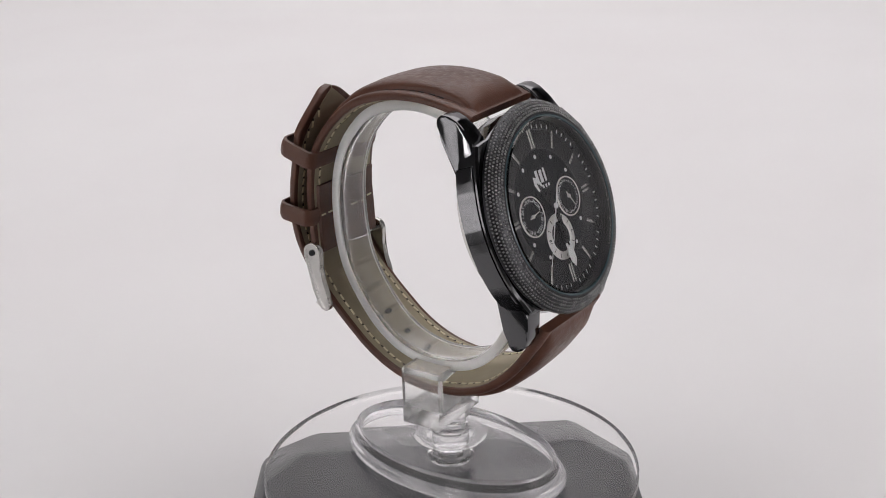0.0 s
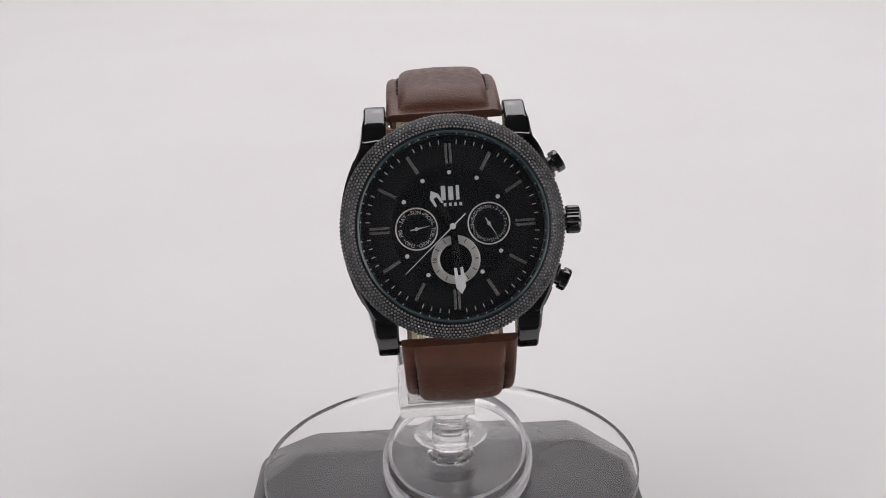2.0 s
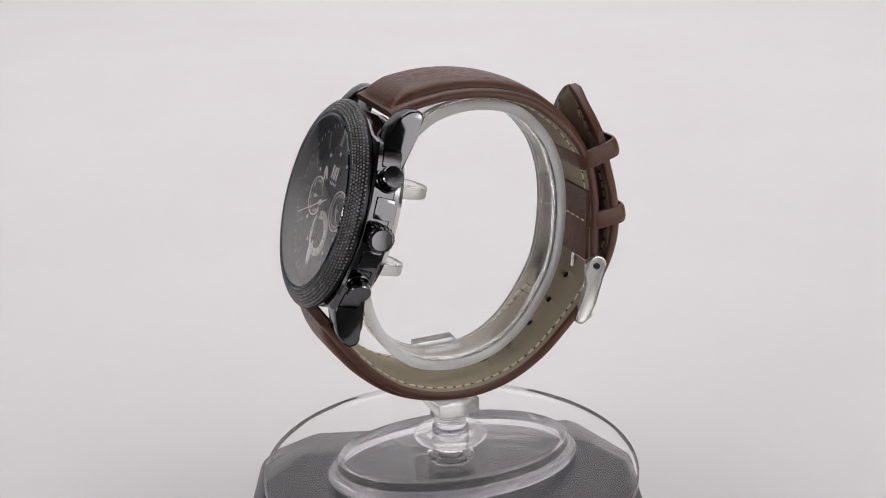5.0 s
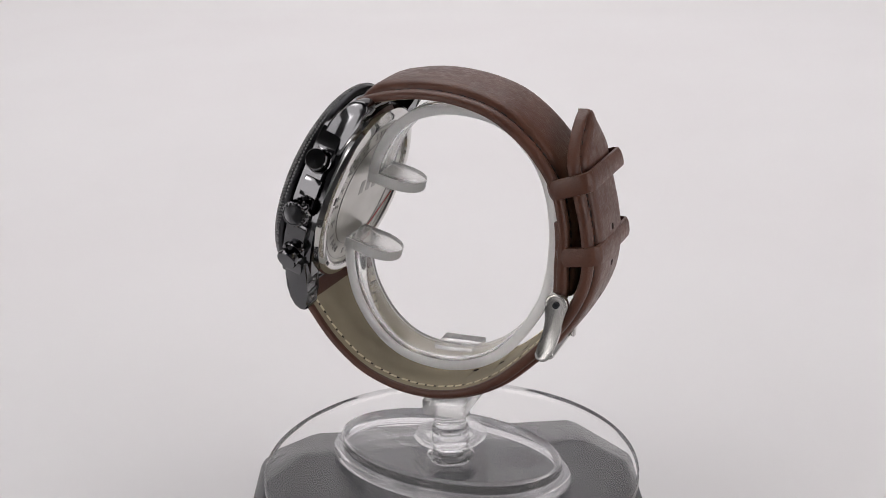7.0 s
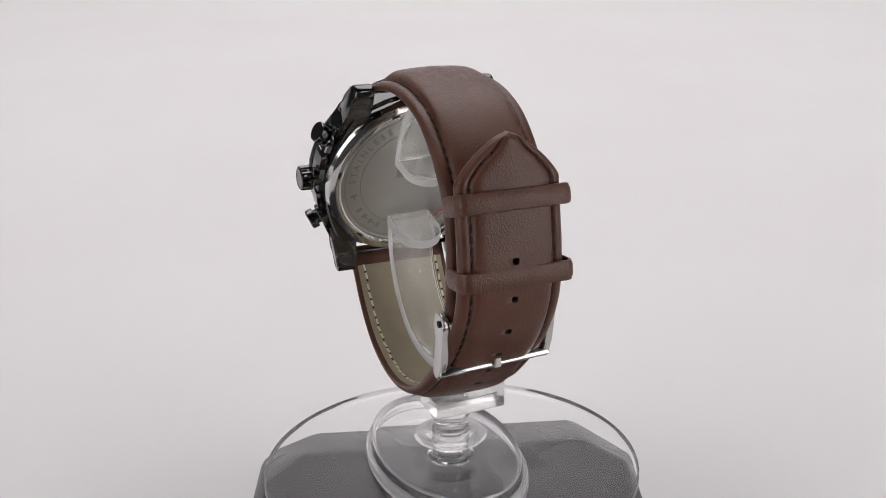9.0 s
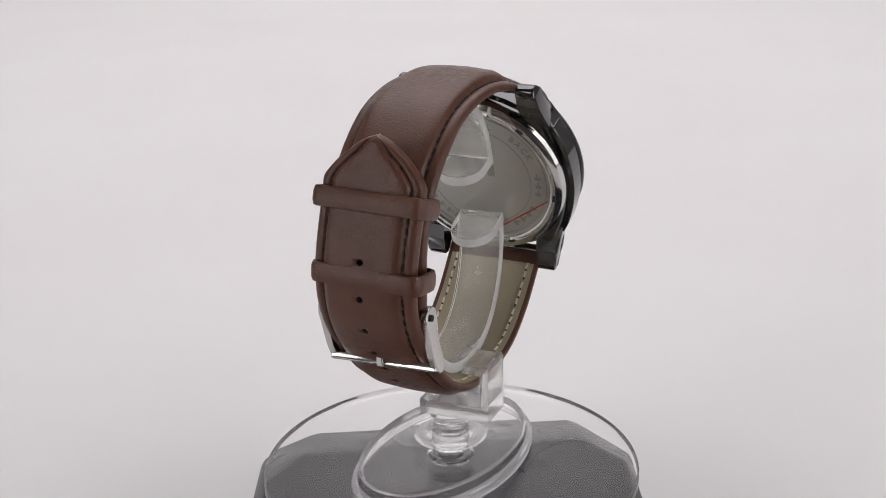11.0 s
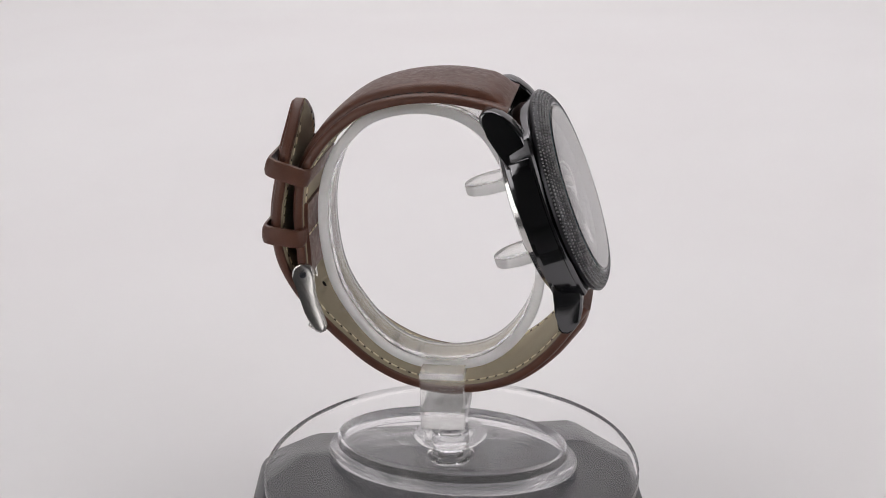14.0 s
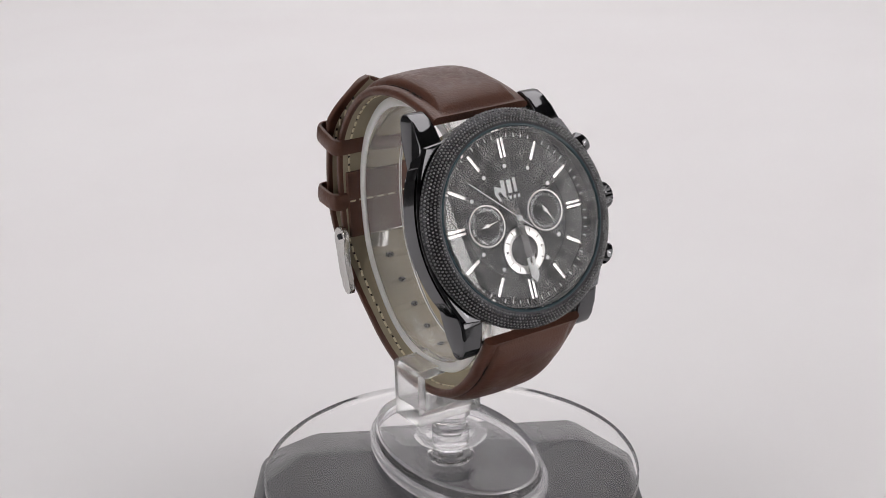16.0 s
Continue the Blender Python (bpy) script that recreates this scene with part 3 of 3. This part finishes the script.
def dial(watch):
    """Dial with chapter ring, indices, three subdials, printing and hands, under a crystal."""
    face = part("dial", on_dial(lathe([(0, -1.0), (0, 0.0), (11.9, 0.0), (12.0, -0.12), (16.3, -0.12), (16.3, -1.0)], 128, closed=False)), DIAL, watch, "black dial with silver markings")
    part("index_ring", on_dial(lathe([(12.25, -0.4), (12.25, 0.0), (12.35, 0.06), (16.2, 0.1), (16.3, 0.0), (16.3, -0.4)], 128)), DIAL_RING, face, "glossy dark ring that carries the indices")
    part("chapter_ring", on_dial(lathe([(16.32, -0.4), (16.32, 0.14), (16.45, 0.22), (18.0, 0.35), (18.75, 0.6), (18.75, -0.4)], 128)), DIAL, face, "dark outer minute ring")
    part("rehaut", on_face(lathe([(18.3, -0.5), (18.85, -0.5), (18.85, 2.1), (18.6, 2.1)], 128)), GUN_SATIN, face)
    part("inner_circle", on_dial(lathe([(11.75, 0.0), (11.75, 0.05), (12.0, 0.05), (12.0, -0.05)], 128)), DIAL_RING, face)
    bar = mesh_of(box(-0.36, 0.36, -2.0, 2.0, 0, 0.42, 0.12), "index", INDEX)
    twin = mesh_of(join(box(-0.72, -0.14, -2.05, 2.05, 0, 0.42, 0.12), box(0.14, 0.72, -2.05, 2.05, 0, 0.42, 0.12)), "index_pair", INDEX)
    for h in range(12):
        ob = new("index", twin if h % 3 == 0 else bar)
        ob.parent = face
        ob.matrix_basis = in_m(DIAL_FACE @ clock(30 * h, 14.6, 0.03))
    tick = mesh_of(box(-0.1, 0.1, -0.42, 0.42, 0, 0.05), "minute_tick", PRINT)
    for k in range(60):
        if k % 5:
            ob = new("minute_tick", tick)
            ob.parent = face
            ob.matrix_basis = in_m(DIAL_FACE @ clock(6 * k, 16.95, 0.28))
    dot = mesh_of(lathe([(0, 0), (0.43, 0), (0.43, 0.05), (0.3, 0.1), (0, 0.12)], 20), "hour_dot", PRINT)
    for h in (0, 1, 2, 4, 5, 7, 8, 10, 11):
        ob = new("hour_dot", dot)
        ob.parent = face
        ob.matrix_basis = in_m(DIAL_FACE @ clock(30 * h, 10.85, 0))

    def subdial(x, y, r, label):
        sub = part("subdial", on_dial(lathe([(0, 0.02), (r - 0.35, 0.02), (r - 0.3, 0.1), (r - 0.3, -0.1), (0, -0.1)], 96), Matrix.Translation((x, y, 0))), DIAL, watch, label)
        part("rim", on_dial(lathe([(r - 0.3, 0), (r - 0.3, 0.22), (r - 0.1, 0.26), (r, 0.2), (r, 0)], 96), Matrix.Translation((x, y, 0))), SILVER, sub, "thin silver rim")
        return sub

    def words(sub, x, y, r, items, size, label, dots=0, gap=0.0, first=0.0):
        out = []
        for ang, text in items:
            out.append(moved(lettering(text, size), Matrix.Translation((x, y, 0.06)) @ clock(ang, r)))
        for k in range(dots):
            out.append(moved(lathe([(0, 0), (0.13, 0), (0.13, 0.04), (0, 0.04)], 8), Matrix.Translation((x, y, 0.04)) @ clock(first + (k + 0.5) * (gap or 360 / dots), r)))
        part("printing", on_dial(join(*out)), PRINT, sub, label, False)

    left = subdial(-7.2, -0.1, 4.3, "black weekday subdial with silver rim")
    days = ("SUN", "MON", "TUE", "WED", "THU", "FRI", "SAT")
    words(left, -7.2, -0.1, 3.25, [(360 / 7 * k, d) for k, d in enumerate(days)], 1.12, "white weekday names", 7)
    right = subdial(7.3, 0.2, 4.3, "black date subdial with silver rim")
    words(right, 7.3, 0.2, 3.3, [(360 / 31 * (n - 1) + 8, str(n)) for n in range(1, 32, 2)], 0.95, "white date numbers", 15, 720 / 31, 8)
    low = subdial(0.25, -6.65, 3.5, "black day and night subdial")
    part("hour_ring", on_dial(lathe([(3.45, 0.0), (3.45, 0.2), (3.6, 0.25), (4.75, 0.25), (4.9, 0.2), (4.9, 0)], 96), Matrix.Translation((0.25, -6.65, 0))), SILVER, low, "broad silver ring")
    marks = []
    for k in range(12):
        if k not in (3, 9):
            marks.append(moved(box(-0.07, 0.07, -0.45, 0.45, 0.24, 0.28), Matrix.Translation((0.25, -6.65, 0)) @ clock(30 * k, 4.2)))
    for ang, text in ((90, "6"), (270, "18")):
        marks.append(moved(lettering(text, 1.15), Matrix.Translation((0.25, -6.65, 0.27)) @ clock(ang, 4.2)))
    part("printing", on_dial(join(*marks)), HAND_BLACK, low, "black hour marks", False)
    # maker's mark as plain blocks
    mark = []
    for x0, x1, y1 in ((-1.9, -1.0, 8.2), (-0.45, 0.55, 8.0), (1.1, 1.75, 8.2)):
        mark.append(box(x0, x1, 5.3, y1, 0.03, 0.07))
    for k in range(4):
        mark.append(box(-1.5 + 1.05 * k, -0.95 + 1.05 * k, 4.1, 4.75, 0.03, 0.07))
    part("maker_mark", on_dial(join(*mark)), PRINT, face, "white block emblem", False)

    def hand(name, outline, n, mat, angle, x=0.0, y=0.0, parent=watch, label="", thick=0.14):
        return part(name, on_dial(prism(outline, n, n + thick, 0.03, 1), Matrix.Translation((x, y, 0)) @ Matrix.Rotation(radians(-angle), 4, "Z")), mat, parent, label)

    for sub, x, y, ang in ((left, -7.2, -0.1, 80), (right, 7.3, 0.2, 150)):
        hand("pointer", [(-0.12, -1.3), (0.12, -1.3), (0.14, 0.0), (0.05, 2.7), (-0.05, 2.7), (-0.14, 0.0)], 0.3, SILVER, ang, x, y, sub, "thin silver pointer")
        part("pin", on_dial(lathe([(0, 0.05), (0.4, 0.05), (0.4, 0.5), (0, 0.55)], 20), Matrix.Translation((x, y, 0))), SILVER, sub)
    hand("pointer", [(-0.1, -0.8), (0.1, -0.8), (0.06, 2.6), (-0.06, 2.6)], 0.3, HAND_BLACK, 10, 0.25, -6.65, low)
    hh = hand("hour_hand", [(-0.6, -1.6), (0.6, -1.6), (0.7, 4.8), (0.45, 5.4), (-0.45, 5.4), (-0.7, 4.8)], 0.75, HAND_BLACK, -28.5, label="black hour hand with white tip")
    hand("tip", [(0.5, 5.1), (0.95, 5.0), (1.0, 7.0), (0.0, 8.3), (-1.0, 7.0), (-0.95, 5.0), (-0.5, 5.1), (-0.42, 6.7), (0.42, 6.7)], 0.72, PRINT, -28.5, parent=hh, label="white tip", thick=0.2)
    mh = hand("minute_hand", [(-0.65, -2.0), (0.65, -2.0), (0.8, 8.2), (0.5, 9.0), (-0.5, 9.0), (-0.8, 8.2)], 1.05, HAND_BLACK, 175.8, label="black minute hand with white tip")
    hand("tip", [(0.32, 8.3), (0.92, 8.2), (0.98, 12.2), (0.0, 13.6), (-0.98, 12.2), (-0.92, 8.2), (-0.32, 8.3), (-0.3, 10.2), (0.3, 10.2)], 1.02, PRINT, 175.8, parent=mh, label="white tip", thick=0.2)
    # second hand, turned by its own keys about the dial's middle
    sh = join(prism([(-0.12, -3.6), (0.12, -3.6), (0.13, 0), (0.06, 13.4), (-0.06, 13.4), (-0.13, 0)], 1.4, 1.52), lathe([(0, 1.3), (0.62, 1.3), (0.62, 1.6), (0.45, 1.75), (0, 1.8)], 24))
    sec = part("second_hand", sh, PRINT, watch, "thin white second hand")
    dome = part("crystal", on_face(lathe([(0, 2.7), (9.0, 2.685), (17.9, 2.635), (18.2, 2.63), (18.5, 2.33), (18.55, 1.9), (18.3, 1.9), (0, 1.95)], 128)), CRYSTAL, watch, "flat clear watch glass")
    dome.visible_shadow = False
    return sec


def in_m(m):
    """A pose in millimetres as one in metres."""
    m = m.copy()
    m.translation = m.translation * MM
    return m


UPPER = [(-14.9, 86.9), (-10.8, 88.3), (-3.2, 89.6), (4.0, 89.5), (10.5, 88.3), (16.0, 86.1), (21.5, 81.9), (25.5, 77.3), (28.2, 72.5), (29.4, 67.5), (29.9, 62.0), (29.7, 56.5), (29.6, 50.2)]
LOWER = [(-31.0, 45.9), (-27.4, 40.5), (-22.4, 34.0), (-16.3, 28.8), (-10.0, 26.0), (-3.5, 24.8), (3.0, 25.0), (9.7, 26.8), (16.0, 30.3), (21.6, 35.2), (26.9, 40.8), (31.3, 46.8),
         (34.1, 53.0), (34.9, 59.0), (34.3, 65.0), (33.0, 70.7), (31.5, 77.0), (30.5, 82.5), (30.2, 87.6)]


INSETS = (0.0, 0.12, 0.4, 0.8, 1.4, 1.95, 2.2, 2.5, 2.75, 2.95, 3.3, 3.9, 4.6, 5.6, 7.2, 9.2, 10.4)


def strap_piece(name, pts, side, width, edge, pad, watch, label, pointed=False, holes=(), drift=lambda u: 0.0):
    """A padded leather strap along an inner line; width, edge thickness and padding are functions of the way along (0 to 1)."""
    line = spline(pts, 0.7)
    nrm = normals(line, side)
    total = line[-1][2]
    bm = bmesh.new()
    rows = []
    for (y, z, s), n in zip(line, nrm):
        u = s / total
        w = width(u) / 2
        if pointed:
            left = total - s
            if left < 14.5:
                w = min(w, w * (1 - (1 - left / 14.5) ** 2.0) + 1.2 * math.sqrt(min(1.0, left / 1.2)) + 0.1)
        e, p = edge(u), pad(u) * min(1.0, max(0.0, (s - 0.8) / 4.5)) ** 0.6
        sec = []
        f = min(1.0, max(0.25, w / 6.0))
        xs = [q * (w - min(w, i * f)) for q, ins in ((-1, INSETS), (1, INSETS[-2::-1])) for i in ins]
        for x in xs:
            inset = w - abs(x)
            # rounded border, a stitched groove, then the padded middle
            h = e * (0.38 + 0.62 * math.sqrt(1 - (1 - min(1.0, inset / (1.7 * f))) ** 2))
            h -= 0.34 * f * min(1.0, max(0.0, (s - 6.0) / 4.0)) * math.exp(-((inset - 2.5 * f) / (0.42 * f)) ** 2)
            g = min(1.0, max(0.0, (inset - 2.5 * f) / (3.0 * f)))
            h += p * f * (math.sqrt(1 - (1 - g) ** 2) * 0.8 + 0.2 * min(1.0, max(0.0, (inset - 2.6 * f) / 8.0)))
            sec.append(bm.verts.new((x + drift(u), y + n[0] * h, z + n[1] * h)))
        for x in xs[::-1]:
            inset = w - abs(x)
            h = 0.25 * (1 - math.sqrt(min(1.0, inset / 0.5)))
            sec.append(bm.verts.new((x + drift(u), y + n[0] * h, z + n[1] * h)))
        rows.append(sec)
    m = len(rows[0])
    for a, b in zip(rows, rows[1:]):
        for i in range(m):
            bm.faces.new((a[i], a[(i + 1) % m], b[(i + 1) % m], b[i]))
    bm.faces.new(rows[0][::-1])
    bm.faces.new(rows[-1])
    strap = part(name, bm, LEATHER, watch, label, angle=60)
    # lining on the inner side
    bm = bmesh.new()
    rows = []
    for (y, z, s), n in zip(line, nrm):
        left = total - s
        if s < 4.5:
            continue
        w = width(s / total) / 2 - 0.9
        if pointed and left < 14.5:
            w = max(0.1, width(s / total) / 2 * (1 - (1 - left / 14.5) ** 2.0) - 0.9)
        rows.append([bm.verts.new((c * w + drift(s / total), y - n[0] * h, z - n[1] * h)) for c, h in ((-1, -0.1), (-0.97, 0.16), (-0.5, 0.2), (0, 0.2), (0.5, 0.2), (0.97, 0.16), (1, -0.1))])
    for a, b in zip(rows, rows[1:]):
        for i in range(6):
            bm.faces.new((a[i], a[i + 1], b[i + 1], b[i]))
        bm.faces.new((a[6], a[0], b[0], b[6]))
    bm.faces.new(rows[0][::-1])
    bm.faces.new(rows[-1])
    lining = part("lining", bm, LINING, strap, "beige leather lining", angle=60)
    # stitches: dark ones in the groove, blackened for its shade, cream ones on the lining
    rng = random.Random(len(pts))
    for mat, inner, lab in ((THREAD_SHADED, False, "dark brown stitching, blackened for the groove's shade"), (THREAD_CREAM, True, "cream stitching")):
        bits, pricks = [], []
        s = 6.0 if inner else 9.5
        while s < total - 3.2:
            i = min(len(line) - 2, int(s / total * (len(line) - 1)))
            y, z, _ = line[i]
            n = nrm[i]
            d = Vector((line[i + 1][0] - y, line[i + 1][1] - z)).normalized()
            w = width(s / total) / 2
            if pointed and total - s < 14.5:
                w = w * max(0.05, 1 - (1 - (total - s) / 14.5) ** 2.0) + 1.0
            h = -0.27 if inner else edge(s / total) - 0.2
            for sx in (-1, 1):
                x = sx * max(0.0, w - (2.6 if inner else 2.5)) + rng.uniform(-0.08, 0.08) + drift(s / total)
                if w < 2.9:
                    continue
                b = box(-0.24, 0.24, -0.78, 0.78, -0.12, 0.2, 0.08, 1)
                skew = (0.16 if not inner else 0.08) * sx + rng.uniform(-0.1, 0.1)
                m4 = Matrix(((1, 0, 0, x), (0, d[0], n[0], y + n[0] * h), (0, d[1], n[1], z + n[1] * h), (0, 0, 0, 1)))
                bits.append(moved(b, m4 @ Matrix.Rotation(skew, 4, "Z")))
                # a dark box instead of a hole: the prick's shade as colour
                if inner:
                    pricks.append(moved(box(-0.2, 0.2, 0.86, 1.4, 0.0, 0.1), m4))
            s += 2.3
        ob = part("stitching", join(*bits), mat, strap, lab, False)
        ob["kind"] = "stuff"
        if pricks:
            part("needle_hole_shade", join(*pricks), HOLE, strap, "dark boxes drawn as the shade in needle holes", False)["kind"] = "stuff"
    if holes:
        tools, tools2 = [], []
        for s in holes:
            i = int(s / total * (len(line) - 1))
            y, z, _ = line[i]
            n = nrm[i]
            m4 = Matrix.Translation((drift(s / total), y, z)) @ Vector((0, n[0], n[1])).to_track_quat("Z", "Y").to_matrix().to_4x4()
            for tl in (tools, tools2):
                tl.append(moved(lathe([(0, -3), (0.72, -3), (0.72, 8), (0, 8)], 20), m4))
        cut(strap, tools)
        cut(lining, tools2)
    return strap, line, nrm


def keeper(y0, z0, y1, z1, half, tall, watch, mid=0.2):
    """A leather loop round both strap layers: from the inner side (y0, z0) to the outer (y1, z1)."""
    d = Vector((y1 - y0, z1 - z0))
    length = d.length
    bm = bmesh.new()
    path = []
    r = 1.6
    for cx, cz, a0 in ((half - r, length - r, 0), (-half + r, length - r, 90), (-half + r, r, 180), (half - r, r, 270)):
        for a in range(0, 91, 15):
            t = radians(a0 + a)
            path.append((cx, cz, math.cos(t), math.sin(t)))
    rows = []
    for cx, cz, c, s in path:
        row = []
        for o, h in ((r, -tall / 2), (r + 0.55, -tall / 2 + 0.15), (r + 0.85, -tall / 4), (r + 0.9, 0), (r + 0.85, tall / 4), (r + 0.55, tall / 2 - 0.15), (r, tall / 2)):
            bulge = 0.5 * (1 - (cx / half) ** 2) if s > 0.5 else 0.0
            row.append(bm.verts.new((mid + cx + c * o, cz + s * o + bulge, h)))
        rows.append(row)
    for a, b in zip(rows, rows[1:] + rows[:1]):
        for i in range(6):
            bm.faces.new((a[i], a[i + 1], b[i + 1], b[i]))
        bm.faces.new((a[6], a[0], b[0], b[6]))
    d.normalize()
    m = Matrix(((1, 0, 0, 0), (0, d[0], -d[1], y0), (0, d[1], d[0], z0), (0, 0, 0, 1)))
    return part("strap_keeper", moved(bm, m), LEATHER, watch, "brown leather strap keeper loop", angle=50)


def buckle(watch):
    """Polished buckle: two teardrop arms, a front bar, a pin and a tongue."""
    top = None
    arm = [(30.2 + 2.5 * math.cos(radians(a)), 49.9 + 2.5 * math.sin(radians(a))) for a in range(-20, 201, 20)]
    arm += [(28.2, 46.2), (27.3, 43.4), (26.1, 40.2), (25.3, 38.0), (25.6, 36.9), (26.8, 36.4), (28.0, 36.7), (29.2, 38.4), (30.2, 41.0), (31.1, 44.2), (31.9, 47.2)]
    turn = Matrix(((0, 0, 1, 0), (1, 0, 0, 0), (0, 1, 0, 0), (0, 0, 0, 1)))
    bar = box(-12.4, 12.4, -0.8, 0.8, -1.0, 1.0, 0.5, 3)
    moved(bar, Matrix.Translation((0, 28.6, 38.3)) @ Matrix.Rotation(radians(35), 4, "X"))
    top = part("buckle", bar, CHROME, watch, "polished steel pin buckle")
    for sx in (-1, 1):
        a = prism(arm, min(sx * 11.0, sx * 12.5), max(sx * 11.0, sx * 12.5), 0.4, 3)
        flat = sorted(a.faces, key=lambda f: -f.calc_area())[:2]
        bmesh.ops.inset_individual(a, faces=flat, thickness=0.45, depth=-0.12)
        moved(a, turn)
        part("arm", a, BUCKLE_STEEL, top)
        part("pin_end", moved(lathe([(0, 0), (0.7, 0), (0.7, 0.25), (0.45, 0.3), (0.4, 0.1), (0, 0.1)], 20), Matrix.Translation((sx * 12.4, 30.2, 49.9)) @ Matrix.Rotation(radians(90 * sx), 4, "Y")), BASE, top)
    part("pin", moved(lathe([(0, -11.6), (0.7, -11.6), (0.7, 11.6), (0, 11.6)], 20), Matrix.Translation((0, 30.2, 49.9)) @ Matrix.Rotation(math.pi / 2, 4, "Y")), CHROME, top)
    tg = box(-0.75, 0.75, 0, 12.4, -0.45, 0.45, 0.35, 3)
    moved(tg, Matrix.Translation((0, 31.0, 50.0)) @ Matrix.Rotation(math.atan2(-12.0, -0.9), 4, "X"))
    part("tongue", tg, CHROME, top)
    top.matrix_basis = Matrix.Translation((0.0013, 0, 0)) @ Matrix.Translation((0, 0, 0.045)) @ Matrix.Rotation(radians(3), 4, "Y") @ Matrix.Translation((0, 0, -0.045))


def wrist_watch():
    top = new("wristwatch")
    tagged(top, "black wristwatch with brown leather strap on a clear stand", "watch")
    case(top)
    sec = dial(top)
    taper = lambda u: 23.6 - 1.2 * min(1.0, u / 0.8)
    strap_piece("upper_strap", UPPER, 1, taper, lambda u: 1.8 + 0.5 * u, lambda u: 2.6 - 1.9 * u, top, "padded brown leather strap half with buckle", drift=lambda u: 0.1 + 1.4 * u)
    low = lambda u: 23.6 - 1.2 * min(1.0, u / 0.6)
    strap_piece("lower_strap", LOWER, -1, low, lambda u: 2.0 + 0.4 * u, lambda u: 2.2 - 0.9 * min(1.0, u / 0.5), top, "padded brown leather strap half with pointed tip", True,
                holes=[47.9 + 7.0 * k for k in range(8)], drift=lambda u: float(np.interp(u, (0, 0.2, 0.35, 0.5, 0.65, 0.8, 1), (0.3, 0.9, 1.5, 1.7, 1.4, 0.9, 0.0))))
    fold = spline(UPPER[7:], 0.8)
    nf = normals(fold, 1)
    bm = bmesh.new()
    rows = []
    for (y, z, s), n in zip(fold[15:], nf[15:]):
        rows.append([bm.verts.new((x, y - n[0] * h, z - n[1] * h)) for x, h in ((-8.4, 0.1), (-8.2, 0.9), (11.2, 0.9), (11.4, 0.1))])
    for a, b in zip(rows, rows[1:]):
        for i in range(4):
            bm.faces.new((a[i], a[(i + 1) % 4], b[(i + 1) % 4], b[i]))
    bm.faces.new(rows[0][::-1])
    bm.faces.new(rows[-1])
    part("folded_end", bm, LEATHER, top, "brown leather folded round the buckle pin")
    cross = []
    y, z, _ = fold[-12]
    n = nf[-12]
    for k in range(8):
        m4 = Matrix(((1, 0, 0, -7.2 + 2.4 * k), (0, -n[1], n[0], y - n[0] * 0.95), (0, n[0], n[1], z - n[1] * 0.95), (0, 0, 0, 1)))
        cross.append(moved(box(-0.75, 0.75, -0.2, 0.2, -0.12, 0.12, 0.07, 1), m4))
    tagged(part("stitching", join(*cross), THREAD_CREAM, top, "cream stitching", False), "cream cross stitching", kind="stuff")
    keeper(28.0, 72.8, 36.0, 75.4, 11.6, 4.2, top)
    keeper(30.0, 59.0, 37.9, 60.0, 11.6, 4.2, top)
    buckle(top)
    for sy in (-1, 1):
        part("spring_bar", on_face(moved(lathe([(0, -12.2), (0.5, -12.2), (0.5, 12.2), (0, 12.2)], 16), Matrix.Translation((0, sy * 23.0, -6.6 if sy > 0 else -5.0)) @ Matrix.Rotation(math.pi / 2, 4, "Y"))), GUN, top)
    return top, sec


TABLE, PLATTER = turntable()
STAND = display_stand()
WATCH, SECOND = wrist_watch()


def motions():
    """The platter turns with the stand and the watch; the second hand steps once a second."""
    turn, stand, watch = [], [], []
    lean = Matrix.Translation((0, 0, 0.06)) @ Matrix.Rotation(radians(-1.3), 4, "Y") @ Matrix.Translation((0, 0, -0.06))
    for k, turned_by in enumerate(TURNS):
        t = 0.5 * k
        a = turned_by + 1.8
        turn.append((t, pose(0, 0, 0, 0, 0, a)))
        stand.append((t, pose(0, 0, LIFT * MM, 0, 0, a)))
        watch.append((t, pose(0, 0, LIFT * MM, 0, 0, a - 1.8) @ lean))
    walk(PLATTER, turn)
    walk(STAND, stand)
    walk(WATCH, watch)
    face = in_m(DIAL_FACE)
    ticks = []
    for k in range(17):
        at = face @ Matrix.Rotation(radians(-6 * (36 + k)), 4, "Z")
        ticks.append((max(0.0, k - 0.6), at))
        end = min(16.0, k + 0.3)
        if end > ticks[-1][0]:
            ticks.append((end, at))
    if ticks[-1][0] < 16.0:
        ticks.append((16.0, face @ Matrix.Rotation(radians(-6 * 52), 4, "Z")))
    walk(SECOND, ticks)


motions()
